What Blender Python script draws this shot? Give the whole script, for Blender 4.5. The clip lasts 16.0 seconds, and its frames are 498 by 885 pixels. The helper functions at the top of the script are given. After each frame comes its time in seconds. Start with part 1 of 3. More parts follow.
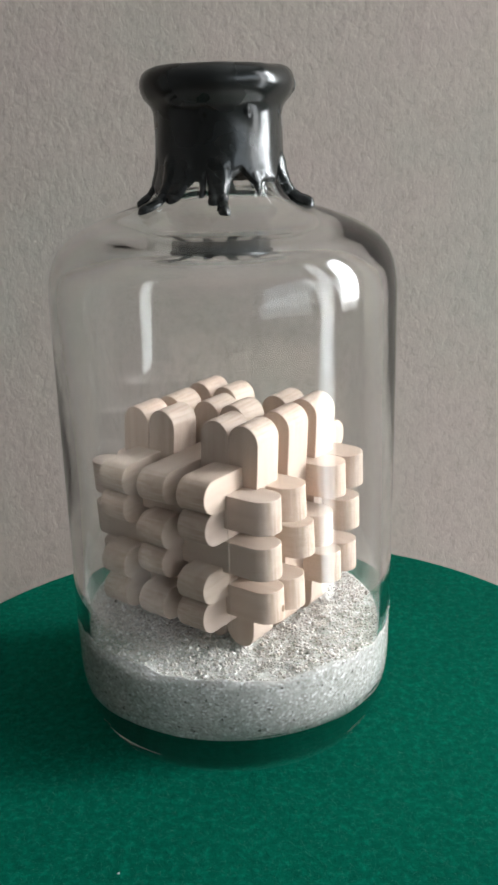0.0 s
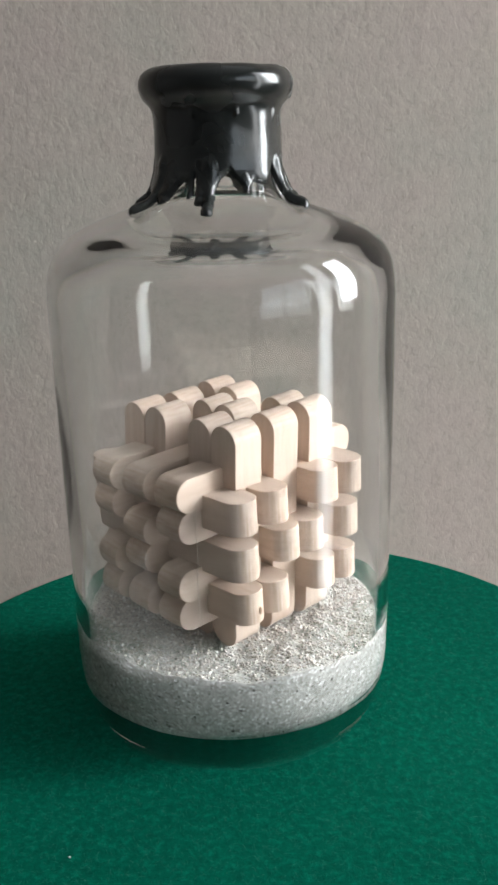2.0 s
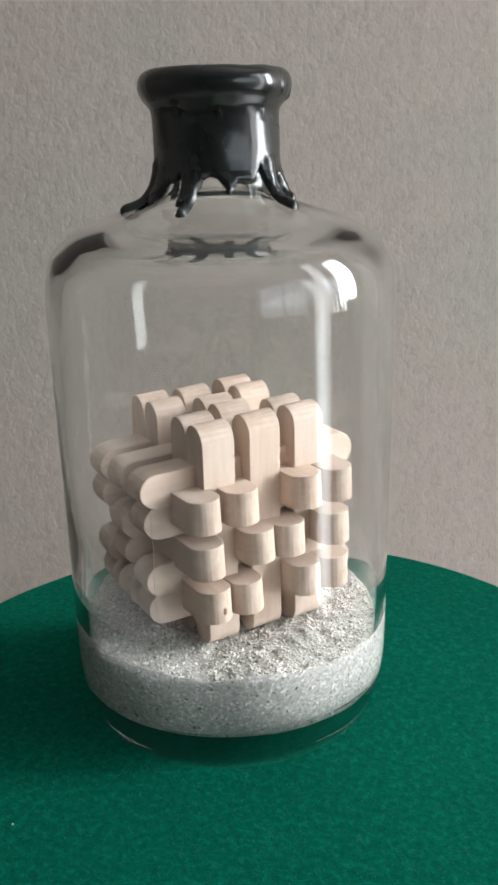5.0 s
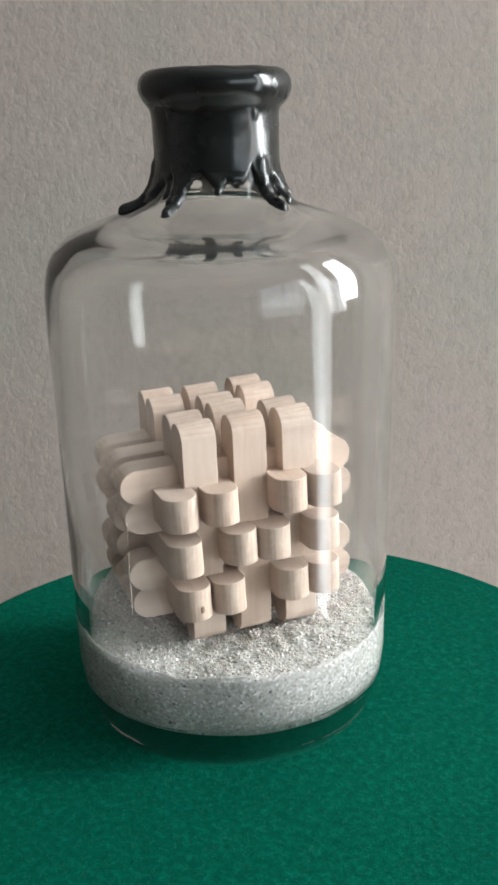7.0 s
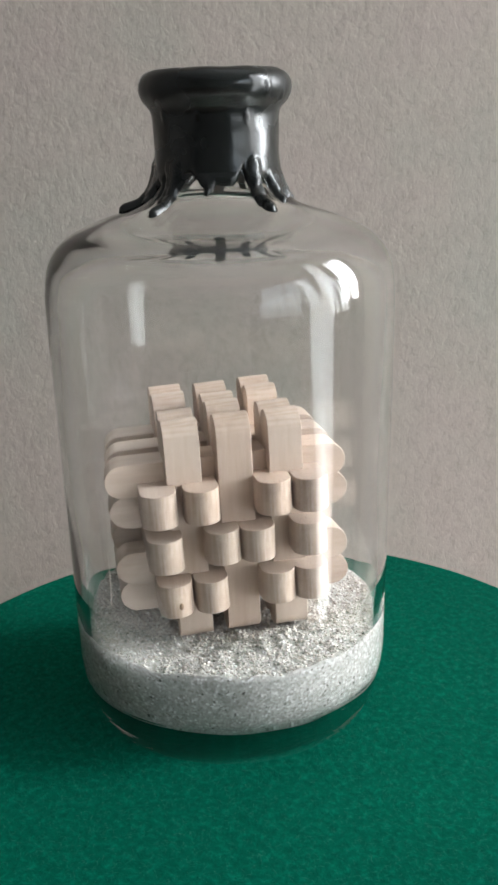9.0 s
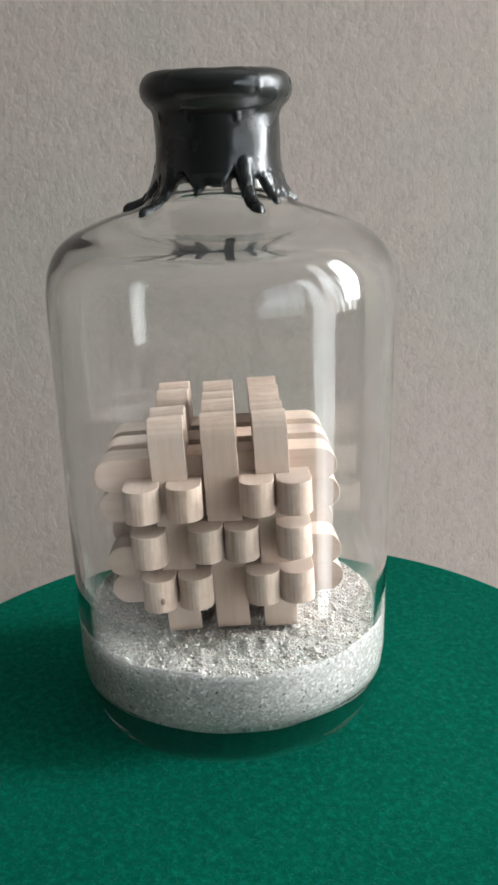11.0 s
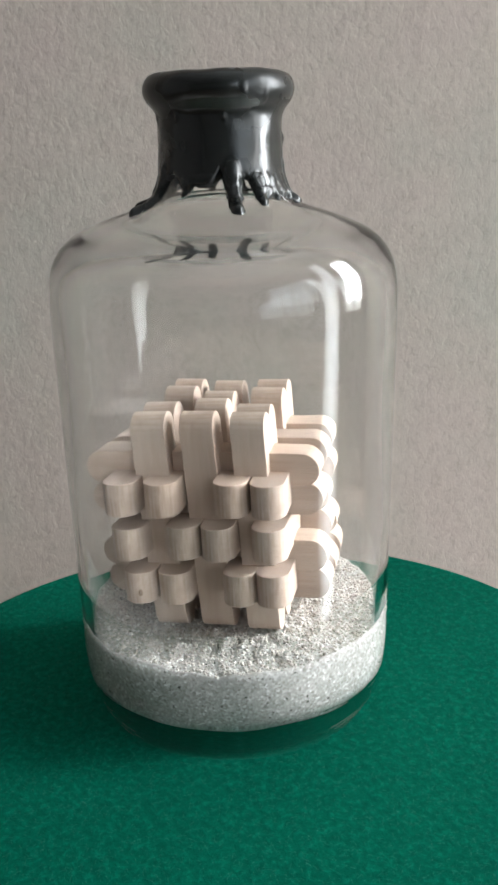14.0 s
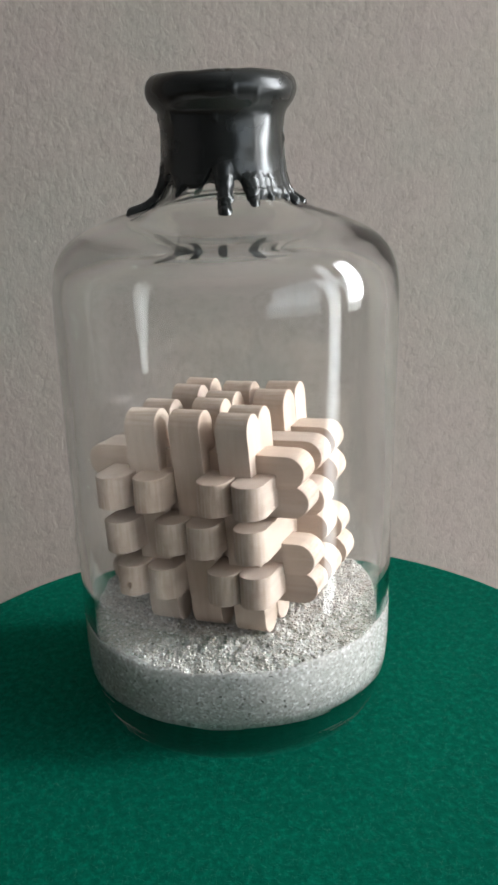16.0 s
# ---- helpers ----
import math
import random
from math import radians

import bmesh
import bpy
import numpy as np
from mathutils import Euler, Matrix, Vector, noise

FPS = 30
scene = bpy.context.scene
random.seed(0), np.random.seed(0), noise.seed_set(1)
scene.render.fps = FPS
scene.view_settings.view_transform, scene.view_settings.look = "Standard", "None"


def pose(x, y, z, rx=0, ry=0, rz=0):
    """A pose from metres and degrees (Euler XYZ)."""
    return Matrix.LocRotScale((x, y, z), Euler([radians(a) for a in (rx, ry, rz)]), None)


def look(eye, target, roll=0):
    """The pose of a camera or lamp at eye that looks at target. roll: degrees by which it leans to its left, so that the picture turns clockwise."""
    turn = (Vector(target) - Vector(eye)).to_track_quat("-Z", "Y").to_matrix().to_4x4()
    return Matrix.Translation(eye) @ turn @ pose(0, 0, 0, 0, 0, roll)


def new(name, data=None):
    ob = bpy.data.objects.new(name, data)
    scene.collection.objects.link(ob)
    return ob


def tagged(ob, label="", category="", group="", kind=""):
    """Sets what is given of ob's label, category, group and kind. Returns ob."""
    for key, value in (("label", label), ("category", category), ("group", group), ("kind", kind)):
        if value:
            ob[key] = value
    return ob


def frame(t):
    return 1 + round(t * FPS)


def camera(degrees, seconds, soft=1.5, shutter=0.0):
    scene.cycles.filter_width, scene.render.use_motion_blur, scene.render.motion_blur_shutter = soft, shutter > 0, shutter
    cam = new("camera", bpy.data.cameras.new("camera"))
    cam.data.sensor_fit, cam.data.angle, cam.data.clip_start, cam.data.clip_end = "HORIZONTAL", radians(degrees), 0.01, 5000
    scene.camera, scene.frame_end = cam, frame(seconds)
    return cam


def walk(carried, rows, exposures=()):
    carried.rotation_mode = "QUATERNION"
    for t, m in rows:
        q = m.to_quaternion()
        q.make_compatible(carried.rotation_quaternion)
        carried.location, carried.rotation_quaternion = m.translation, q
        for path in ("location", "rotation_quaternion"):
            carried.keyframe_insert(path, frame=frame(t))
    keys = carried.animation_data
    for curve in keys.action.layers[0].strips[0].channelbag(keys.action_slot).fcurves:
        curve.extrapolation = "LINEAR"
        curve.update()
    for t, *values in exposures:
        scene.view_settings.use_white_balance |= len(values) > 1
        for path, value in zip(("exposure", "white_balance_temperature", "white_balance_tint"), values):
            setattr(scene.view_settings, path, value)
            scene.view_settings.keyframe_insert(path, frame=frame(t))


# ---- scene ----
# The world's origin is the middle of the turntable's felt top; the camera stands in front of it, at -y.
cam = camera(28.872, 16.0, soft=2.8)
EYE = Vector((0.0, -0.35, 0.21036))
YAW, PITCH = radians(0.1934), radians(16.9693)
AHEAD = Vector((math.sin(YAW) * math.cos(PITCH), math.cos(YAW) * math.cos(PITCH), -math.sin(PITCH)))
STAND = look(EYE, EYE + AHEAD, -1.7242)
walk(cam, [(0.0, STAND), (16.0, STAND)], exposures=[(0.0, -0.24), (4.0, -0.22), (7.0, -0.15), (9.0, -0.15), (12.5, -0.04), (14.0, -0.03), (15.0, -0.03), (15.5, -0.12), (16.0, -0.3)])

# ---- light ----
world = bpy.data.worlds.new("sky")
scene.world = world
world.use_nodes = True
wn = world.node_tree.nodes
sky = wn.new("ShaderNodeTexSky")
sky.sky_type, sky.sun_disc = "NISHITA", False
sky.sun_elevation, sky.sun_rotation = radians(35), radians(100)
wn["Background"].inputs["Strength"].default_value = 0.1
world.node_tree.links.new(sky.outputs["Color"], wn["Background"].inputs["Color"])

WALL_X = 1.2          # inner face of the window wall
BACK_Y = 0.25         # inner face of the papered wall
# openings in the window wall: y from, y to, z from, z to, watts per square metre of opening; open sky shows in the first
OPENINGS = [(-2.45, -0.68, 0.12, 0.85, 8.5), (-0.61, -0.31, -0.64, 1.35, 21.0), (-0.22, 0.16, 0.07, 1.1, 156.0)]
for y0, y1, z0, z1, watts in OPENINGS:
    data = bpy.data.lights.new("window_light", "AREA")
    data.shape, data.size, data.size_y = "RECTANGLE", y1 - y0 - 0.02, z1 - z0 - 0.02
    data.energy = watts * data.size * data.size_y
    data.color = (0.8, 0.9, 1.0) if z1 < 1 else (0.91, 0.96, 1.0)
    lamp = new("window_light", data)
    lamp.matrix_world = look((WALL_X + 0.10, (y0 + y1) / 2, (z0 + z1) / 2), (0, (y0 + y1) / 2, (z0 + z1) / 2))


# ---- materials ----
def material(name, base, rough=0.6, metal=0.0, spec=0.5):
    m = bpy.data.materials.new(name)
    m.use_nodes = True
    b = m.node_tree.nodes["Principled BSDF"]
    b.inputs["Base Color"].default_value = (*base, 1)
    b.inputs["Roughness"].default_value = rough
    b.inputs["Metallic"].default_value = metal
    b.inputs["Specular IOR Level"].default_value = spec
    return m, m.node_tree.nodes, m.node_tree.links, b


def coords(nodes, links, scale=(1, 1, 1), turn=(0, 0, 0)):
    tc, mp = nodes.new("ShaderNodeTexCoord"), nodes.new("ShaderNodeMapping")
    mp.inputs["Scale"].default_value, mp.inputs["Rotation"].default_value = scale, turn
    links.new(tc.outputs["Object"], mp.inputs["Vector"])
    return mp.outputs["Vector"]


def noise_tex(nodes, links, vec, scale, detail=4.0, rough=0.55, warp=0.0):
    n = nodes.new("ShaderNodeTexNoise")
    n.inputs["Scale"].default_value, n.inputs["Detail"].default_value = scale, detail
    n.inputs["Roughness"].default_value, n.inputs["Distortion"].default_value = rough, warp
    links.new(vec, n.inputs["Vector"])
    return n.outputs["Fac"]


def ramp(nodes, links, fac, stops):
    r = nodes.new("ShaderNodeValToRGB")
    e = r.color_ramp.elements
    while len(e) < len(stops):
        e.new(0.5)
    for el, (p, c) in zip(e, stops):
        el.position, el.color = p, (*c, 1)
    links.new(fac, r.inputs["Fac"])
    return r.outputs["Color"]


def mix(nodes, links, a, b, fac, mode="MIX"):
    m = nodes.new("ShaderNodeMix")
    m.data_type, m.blend_type = "RGBA", mode
    for sock, v in ((m.inputs[6], a), (m.inputs[7], b), (m.inputs[0], fac)):
        if isinstance(v, bpy.types.NodeSocket):
            links.new(v, sock)
        else:
            sock.default_value = v if isinstance(v, float) else (*v, 1)
    return m.outputs[2]


def bump(nodes, links, height, strength, distance, before=None):
    b = nodes.new("ShaderNodeBump")
    b.inputs["Strength"].default_value, b.inputs["Distance"].default_value = strength, distance
    links.new(height, b.inputs["Height"])
    if before:
        links.new(before, b.inputs["Normal"])
    return b.outputs["Normal"]


def wallpaper_material():
    m, n, l, b = material("woodchip_wallpaper", (0.5, 0.46, 0.42), 0.92, spec=0.15)
    v = coords(n, l, (1, 1, 0.66))
    fine = noise_tex(n, l, v, 700, 4, 0.65, 0.3)
    mid = noise_tex(n, l, v, 270, 3, 0.6, 0.6)
    lump = noise_tex(n, l, coords(n, l), 70, 3, 0.5)
    wide = noise_tex(n, l, coords(n, l), 9, 3)
    col = ramp(n, l, mid, [(0.25, (0.425, 0.373, 0.33)), (0.45, (0.49, 0.436, 0.389)), (0.78, (0.545, 0.487, 0.436))])
    tint = ramp(n, l, wide, [(0.3, (0.935, 0.985, 0.96)), (0.5, (1.0, 0.985, 0.965)), (0.7, (1.035, 0.975, 0.985))])
    l.new(mix(n, l, col, tint, 1.0, "MULTIPLY"), b.inputs["Base Color"])
    l.new(bump(n, l, fine, 0.22, 0.0006, bump(n, l, mid, 0.3, 0.0009, bump(n, l, lump, 0.3, 0.0012))), b.inputs["Normal"])
    return m


def plain_material(name, base, rough=0.8):
    m, n, l, b = material(name, base, rough)
    f = noise_tex(n, l, coords(n, l), 14, 5)
    l.new(ramp(n, l, f, [(0.3, tuple(c * 0.9 for c in base)), (0.7, tuple(min(1, c * 1.08) for c in base))]), b.inputs["Base Color"])
    return m


def felt_material():
    m, n, l, b = material("green_felt", (0.0, 0.17, 0.1), 1.0, spec=0.03)
    v = coords(n, l)
    fine = noise_tex(n, l, v, 900, 3, 0.7, 1.2)
    mid = noise_tex(n, l, v, 330, 4, 0.7, 0.3)
    wide = noise_tex(n, l, v, 16, 3)
    col = ramp(n, l, mid, [(0.25, (0.0005, 0.068, 0.041)), (0.52, (0.0008, 0.106, 0.064)), (0.75, (0.0018, 0.170, 0.104))])
    tint = ramp(n, l, wide, [(0.3, (0.92, 0.94, 0.94)), (0.7, (1.0, 1.03, 1.03))])
    l.new(mix(n, l, col, tint, 1.0, "MULTIPLY"), b.inputs["Base Color"])
    l.new(bump(n, l, fine, 0.5, 0.0004, bump(n, l, mid, 0.5, 0.0006)), b.inputs["Normal"])
    return m


def wood_material():
    m, n, l, b = material("beech", (0.6, 0.47, 0.36), 0.55, spec=0.3)
    info = n.new("ShaderNodeObjectInfo")
    v = coords(n, l, (1, 0.07, 1))
    shift = n.new("ShaderNodeVectorMath")
    shift.operation = "MULTIPLY_ADD"
    l.new(info.outputs["Random"], shift.inputs[0])
    shift.inputs[1].default_value = (0.31, 0.17, 0.23)
    l.new(v, shift.inputs[2])
    grain = noise_tex(n, l, shift.outputs[0], 520, 4, 0.6, 0.3)
    rings = noise_tex(n, l, shift.outputs[0], 120, 3, 0.5, 1.2)
    col = ramp(n, l, rings, [(0.25, (0.485, 0.394, 0.33)), (0.5, (0.535, 0.444, 0.377)), (0.75, (0.58, 0.49, 0.42))])
    fleck = ramp(n, l, grain, [(0.32, (0.91, 0.88, 0.85)), (0.55, (1.0, 1.0, 1.0))])
    each = ramp(n, l, info.outputs["Random"], [(0.0, (0.90, 0.86, 0.84)), (0.35, (1.0, 0.96, 0.94)), (0.65, (1.02, 1.0, 0.97)), (1.0, (1.06, 0.99, 0.94))])
    c = mix(n, l, mix(n, l, col, fleck, 0.8, "MULTIPLY"), each, 1.0, "MULTIPLY")
    # end grain on the rounded ends: dark upright streaks
    tc, sep, mag, wear = (n.new("ShaderNode" + k) for k in ("TexCoord", "SeparateXYZ", "Math", "Math"))
    l.new(tc.outputs["Normal"], sep.inputs["Vector"])
    mag.operation = "ABSOLUTE"
    l.new(sep.outputs["Y"], mag.inputs[0])
    ends = noise_tex(n, l, coords(n, l, (1, 1, 0.05)), 1100, 4, 0.65, 0.15)
    lines = ramp(n, l, ends, [(0.36, (0.76, 0.70, 0.63)), (0.56, (1.0, 1.0, 1.0))])
    wear.operation = "MULTIPLY"
    wear.inputs[1].default_value = 0.85
    l.new(mag.outputs[0], wear.inputs[0])
    l.new(mix(n, l, c, mix(n, l, c, lines, 1.0, "MULTIPLY"), wear.outputs[0]), b.inputs["Base Color"])
    l.new(bump(n, l, grain, 0.25, 0.0003), b.inputs["Normal"])
    return m


def sand_material(name="quartz_sand", island=False):
    m, n, l, b = material(name, (0.6, 0.58, 0.53), 0.85, spec=0.2)
    if island:
        stops = [(0.0, (0.14, 0.12, 0.10)), (0.015, (0.44, 0.40, 0.355)), (0.2, (0.52, 0.475, 0.425)),
                 (0.55, (0.57, 0.53, 0.48)), (0.88, (0.66, 0.625, 0.58)), (1.0, (0.85, 0.84, 0.82))]
        g = n.new("ShaderNodeNewGeometry")
        l.new(ramp(n, l, g.outputs["Random Per Island"], stops), b.inputs["Base Color"])
    else:
        stops = [(0.0, (0.10, 0.09, 0.08)), (0.02, (0.35, 0.335, 0.305)), (0.3, (0.445, 0.43, 0.40)),
                 (0.7, (0.52, 0.51, 0.48)), (0.92, (0.64, 0.63, 0.605)), (1.0, (0.8, 0.8, 0.79))]
        v = coords(n, l)
        vo = n.new("ShaderNodeTexVoronoi")
        vo.inputs["Scale"].default_value = 1150
        l.new(v, vo.inputs["Vector"])
        sep = n.new("ShaderNodeSeparateColor")
        l.new(vo.outputs["Color"], sep.inputs["Color"])
        streak = ramp(n, l, noise_tex(n, l, v, 60, 4), [(0.3, (0.88, 0.88, 0.87)), (0.7, (1.04, 1.03, 1.02))])
        l.new(mix(n, l, ramp(n, l, sep.outputs["Red"], stops), streak, 1.0, "MULTIPLY"), b.inputs["Base Color"])
        l.new(bump(n, l, vo.outputs["Distance"], 0.35, 0.0003), b.inputs["Normal"])
    return m


def wax_material():
    m, n, l, b = material("black_sealing_wax", (0.013, 0.015, 0.014), 0.28, spec=0.6)
    v = coords(n, l)
    f = noise_tex(n, l, v, 110, 2, 0.4)
    g = noise_tex(n, l, v, 45, 3, 0.5)
    l.new(ramp(n, l, g, [(0.35, (0.17, 0.17, 0.17)), (0.7, (0.42, 0.42, 0.42))]), b.inputs["Roughness"])
    l.new(bump(n, l, f, 0.25, 0.0012), b.inputs["Normal"])
    return m


def glass_material(name, color=(0.989, 0.993, 0.99), rough=0.0):
    m = bpy.data.materials.new(name)
    m.use_nodes = True
    n, l = m.node_tree.nodes, m.node_tree.links
    n.remove(n["Principled BSDF"])
    g = n.new("ShaderNodeBsdfGlass")
    g.inputs["Color"].default_value, g.inputs["Roughness"].default_value, g.inputs["IOR"].default_value = (*color, 1), rough, 1.5
    # mould rings round the heel, faint waviness above
    tc, sep, low = (n.new("ShaderNode" + k) for k in ("TexCoord", "SeparateXYZ", "MapRange"))
    l.new(tc.outputs["Object"], sep.inputs["Vector"])
    l.new(sep.outputs["Z"], low.inputs["Value"])
    low.inputs["From Min"].default_value, low.inputs["From Max"].default_value = 0.012, 0.034
    low.inputs["To Min"].default_value, low.inputs["To Max"].default_value = 0.55, 0.0
    rings = noise_tex(n, l, coords(n, l, (0.05, 0.05, 1)), 330, 2, 0.5)
    wave = noise_tex(n, l, coords(n, l, (1, 1, 0.35)), 45, 1, 0.4)
    h = bump(n, l, rings, 0.3, 0.0011, bump(n, l, wave, 0.12, 0.0006))
    l.new(low.outputs["Result"], h.node.inputs["Strength"])
    l.new(h, g.inputs["Normal"])
    l.new(g.outputs["BSDF"], n["Material Output"].inputs["Surface"])
    return m


WALLPAPER, FELT, WOOD, WAX = wallpaper_material(), felt_material(), wood_material(), wax_material()
SAND, GRAIN = sand_material(), sand_material("sand_grain", True)
GLASS = glass_material("clear_bottle_glass")
PLASTER = plain_material("grey_plaster", (0.37, 0.365, 0.355))
CEIL = plain_material("ceiling_paint", (0.7, 0.7, 0.69))
BOARDS = plain_material("brown_floor", (0.18, 0.12, 0.08), 0.5)
PALEWOOD = plain_material("off_white_laminate", (0.7, 0.68, 0.64), 0.5)
FOOT_SHADE = plain_material("foot_shade", (0.035, 0.042, 0.038), 0.7)
BLACKED = plain_material("black_stain", (0.02, 0.02, 0.02), 0.6)
TABLEWOOD = plain_material("dark_table_wood", (0.16, 0.1, 0.06), 0.45)
FRAMEPAINT = plain_material("white_frame_paint", (0.75, 0.75, 0.73), 0.4)
THREAD = plain_material("thread_fibre", (0.42, 0.36, 0.3), 0.9)
KNOT = plain_material("knot_wood", (0.26, 0.17, 0.11), 0.7)
LINT = plain_material("white_lint", (0.8, 0.8, 0.78), 0.9)
FIBRE = plain_material("felt_fibre", (0.002, 0.14, 0.085), 0.95)


# ---- helpers of the build ----
def link_mesh(name, bm, mat, parent=None, label="", smooth=False):
    me = bpy.data.meshes.new(name)
    bm.to_mesh(me)
    bm.free()
    me.materials.append(mat)
    if smooth:
        me.polygons.foreach_set("use_smooth", [True] * len(me.polygons))
    ob = new(name, me)
    if parent:
        ob.parent = parent
    return tagged(ob, label)


def part(name, bm, mat, parent, label="", smooth=False):
    return link_mesh(name, bm, mat, parent, label, smooth)


def box(bm, lo, hi, bev=0.0):
    r = bmesh.ops.create_cube(bm, size=1)
    bmesh.ops.scale(bm, vec=[b - a for a, b in zip(lo, hi)], verts=r["verts"])
    bmesh.ops.translate(bm, vec=[(a + b) / 2 for a, b in zip(lo, hi)], verts=r["verts"])
    if bev:
        es = list({e for v in r["verts"] for e in v.link_edges})
        bmesh.ops.bevel(bm, geom=es, offset=bev, segments=2, affect="EDGES", profile=0.5)
    return bm


def boxed(name, lo, hi, mat, parent=None, label="", bev=0.0):
    return link_mesh(name, box(bmesh.new(), lo, hi, bev), mat, parent, label)


def lathe(profile, steps, wob=None, closed=False):
    """A surface turned round z from (radius, height) points; wob(i, angle, r, z) may shift the radius."""
    bm = bmesh.new()
    rings = []
    for i, (r, z) in enumerate(profile):
        if r < 1e-6:
            rings.append([bm.verts.new((0, 0, z))])
            continue
        ring = []
        for k in range(steps):
            a = 2 * math.pi * k / steps
            rr = r + (wob(i, a, r, z) if wob else 0)
            ring.append(bm.verts.new((rr * math.cos(a), rr * math.sin(a), z)))
        rings.append(ring)
    pairs = list(zip(rings, rings[1:])) + ([(rings[-1], rings[0])] if closed else [])
    for p, q in pairs:
        for k in range(steps):
            j = (k + 1) % steps
            if len(p) == 1 and len(q) == 1:
                continue
            if len(p) == 1:
                bm.faces.new((p[0], q[k], q[j]))
            elif len(q) == 1:
                bm.faces.new((p[k], q[0], p[j]))
            else:
                bm.faces.new((p[k], q[k], q[j], p[j]))
    bmesh.ops.recalc_face_normals(bm, faces=bm.faces)
    return bm


def smooth_path(points, step):
    """A Catmull-Rom curve through (r, z) points, cut into pieces of about that length."""
    pts = [Vector((*p, 0)) for p in points]
    out = []
    for i in range(len(pts) - 1):
        p0, p1, p2, p3 = pts[max(i - 1, 0)], pts[i], pts[i + 1], pts[min(i + 2, len(pts) - 1)]
        d1 = max((p1 - p0).length, 1e-9) ** 0.5
        d2 = max((p2 - p1).length, 1e-9) ** 0.5
        d3 = max((p3 - p2).length, 1e-9) ** 0.5
        m1 = (p2 - p0) * (d2 / (d1 + d2)) * 1.0 if i else (p2 - p1)
        m2 = (p3 - p1) * (d2 / (d2 + d3)) * 1.0 if i + 3 <= len(pts) - 1 or i + 2 < len(pts) else (p2 - p1)
        n = max(1, int((p2 - p1).length / step))
        for k in range(n):
            t = k / n
            h = ((2 * t ** 3 - 3 * t ** 2 + 1) * p1 + (t ** 3 - 2 * t ** 2 + t) * m1 * 1.0
                 + (-2 * t ** 3 + 3 * t ** 2) * p2 + (t ** 3 - t ** 2) * m2 * 1.0)
            out.append((max(h.x, 0.0), h.y))
    out.append(points[-1])
    return out


# ---- the room ----
FLOOR_Z, CEIL_Z, LEFT_X, FRONT_Y = -0.85, 1.6, -2.2, -3.2
T = 0.15
tagged(boxed("floor", (LEFT_X - T, FRONT_Y - T, FLOOR_Z - 0.1), (WALL_X + T, BACK_Y + T, FLOOR_Z), BOARDS), "brown boarded floor of the room", "floor", kind="structure")
tagged(boxed("ceiling", (LEFT_X - T, FRONT_Y - T, CEIL_Z), (WALL_X + T, BACK_Y + T, CEIL_Z + 0.1), CEIL), "plain white painted ceiling of the room", "ceiling", kind="structure")
tagged(boxed("wall_back", (LEFT_X - T, BACK_Y, FLOOR_Z), (WALL_X + T, BACK_Y + T, CEIL_Z), WALLPAPER), "beige wall covered in rough textured wallpaper", "wall", kind="structure")
tagged(boxed("wall_left", (LEFT_X - T, FRONT_Y, FLOOR_Z), (LEFT_X, BACK_Y, CEIL_Z), PLASTER), "plain light plaster wall of the room", "wall", kind="structure")
tagged(boxed("wall_front", (LEFT_X - T, FRONT_Y - T, FLOOR_Z), (WALL_X + T, FRONT_Y, CEIL_Z), PLASTER), "plain light plaster wall behind the camera", "wall", kind="structure")


def window_wall():
    """The wall on the right with its three openings, built of butted blocks."""
    bm = bmesh.new()
    ys = [FRONT_Y] + [v for o in OPENINGS for v in o[:2]] + [BACK_Y]
    for k in range(0, len(ys), 2):
        box(bm, (WALL_X, ys[k], FLOOR_Z), (WALL_X + T, ys[k + 1], CEIL_Z))
    for y0, y1, z0, z1, _ in OPENINGS:
        box(bm, (WALL_X, y0, FLOOR_Z), (WALL_X + T, y1, z0))
        box(bm, (WALL_X, y0, z1), (WALL_X + T, y1, CEIL_Z))
    tagged(link_mesh("wall_right", bm, PLASTER), "plain light plaster wall with window openings", "wall", kind="structure")


window_wall()


def window_frame(name, y0, y1, z0, z1, bars, label):
    win = tagged(new(name), label, "window", kind="structure")
    win.location = (WALL_X + 0.02, (y0 + y1) / 2, z0)
    w, h, f = (y1 - y0) / 2 - 0.001, z1 - z0 - 0.002, 0.035
    boxed("jamb", (0, -w, 0.001), (0.05, -w + f, h), FRAMEPAINT, win)
    boxed("jamb", (0, w - f, 0.001), (0.05, w, h), FRAMEPAINT, win)
    boxed("sill", (0, -w + f, 0.001), (0.05, w - f, f), FRAMEPAINT, win)
    boxed("head", (0, -w + f, h - f), (0.05, w - f, h), FRAMEPAINT, win)
    for yb, bw in bars:
        boxed("mullion", (0.004, yb - y0 - w - bw / 2, f), (0.046, yb - y0 - w + bw / 2, h - f), FRAMEPAINT, win)
    return win


window_frame("window_1", *OPENINGS[0][:4], [(-1.36, 0.05), (-1.08, 0.012), (-0.93, 0.02), (-0.8, 0.01)], "wide white framed window with several mullions")
window_frame("door_1", *OPENINGS[1][:4], [], "tall narrow glazed white balcony door")
window_frame("window_2", *OPENINGS[2][:4], [(-0.12, 0.022), (-0.03, 0.04), (0.06, 0.022)], "narrow white framed window with mullions")

# ---- table and turntable ----
TABLE_Z = -0.13


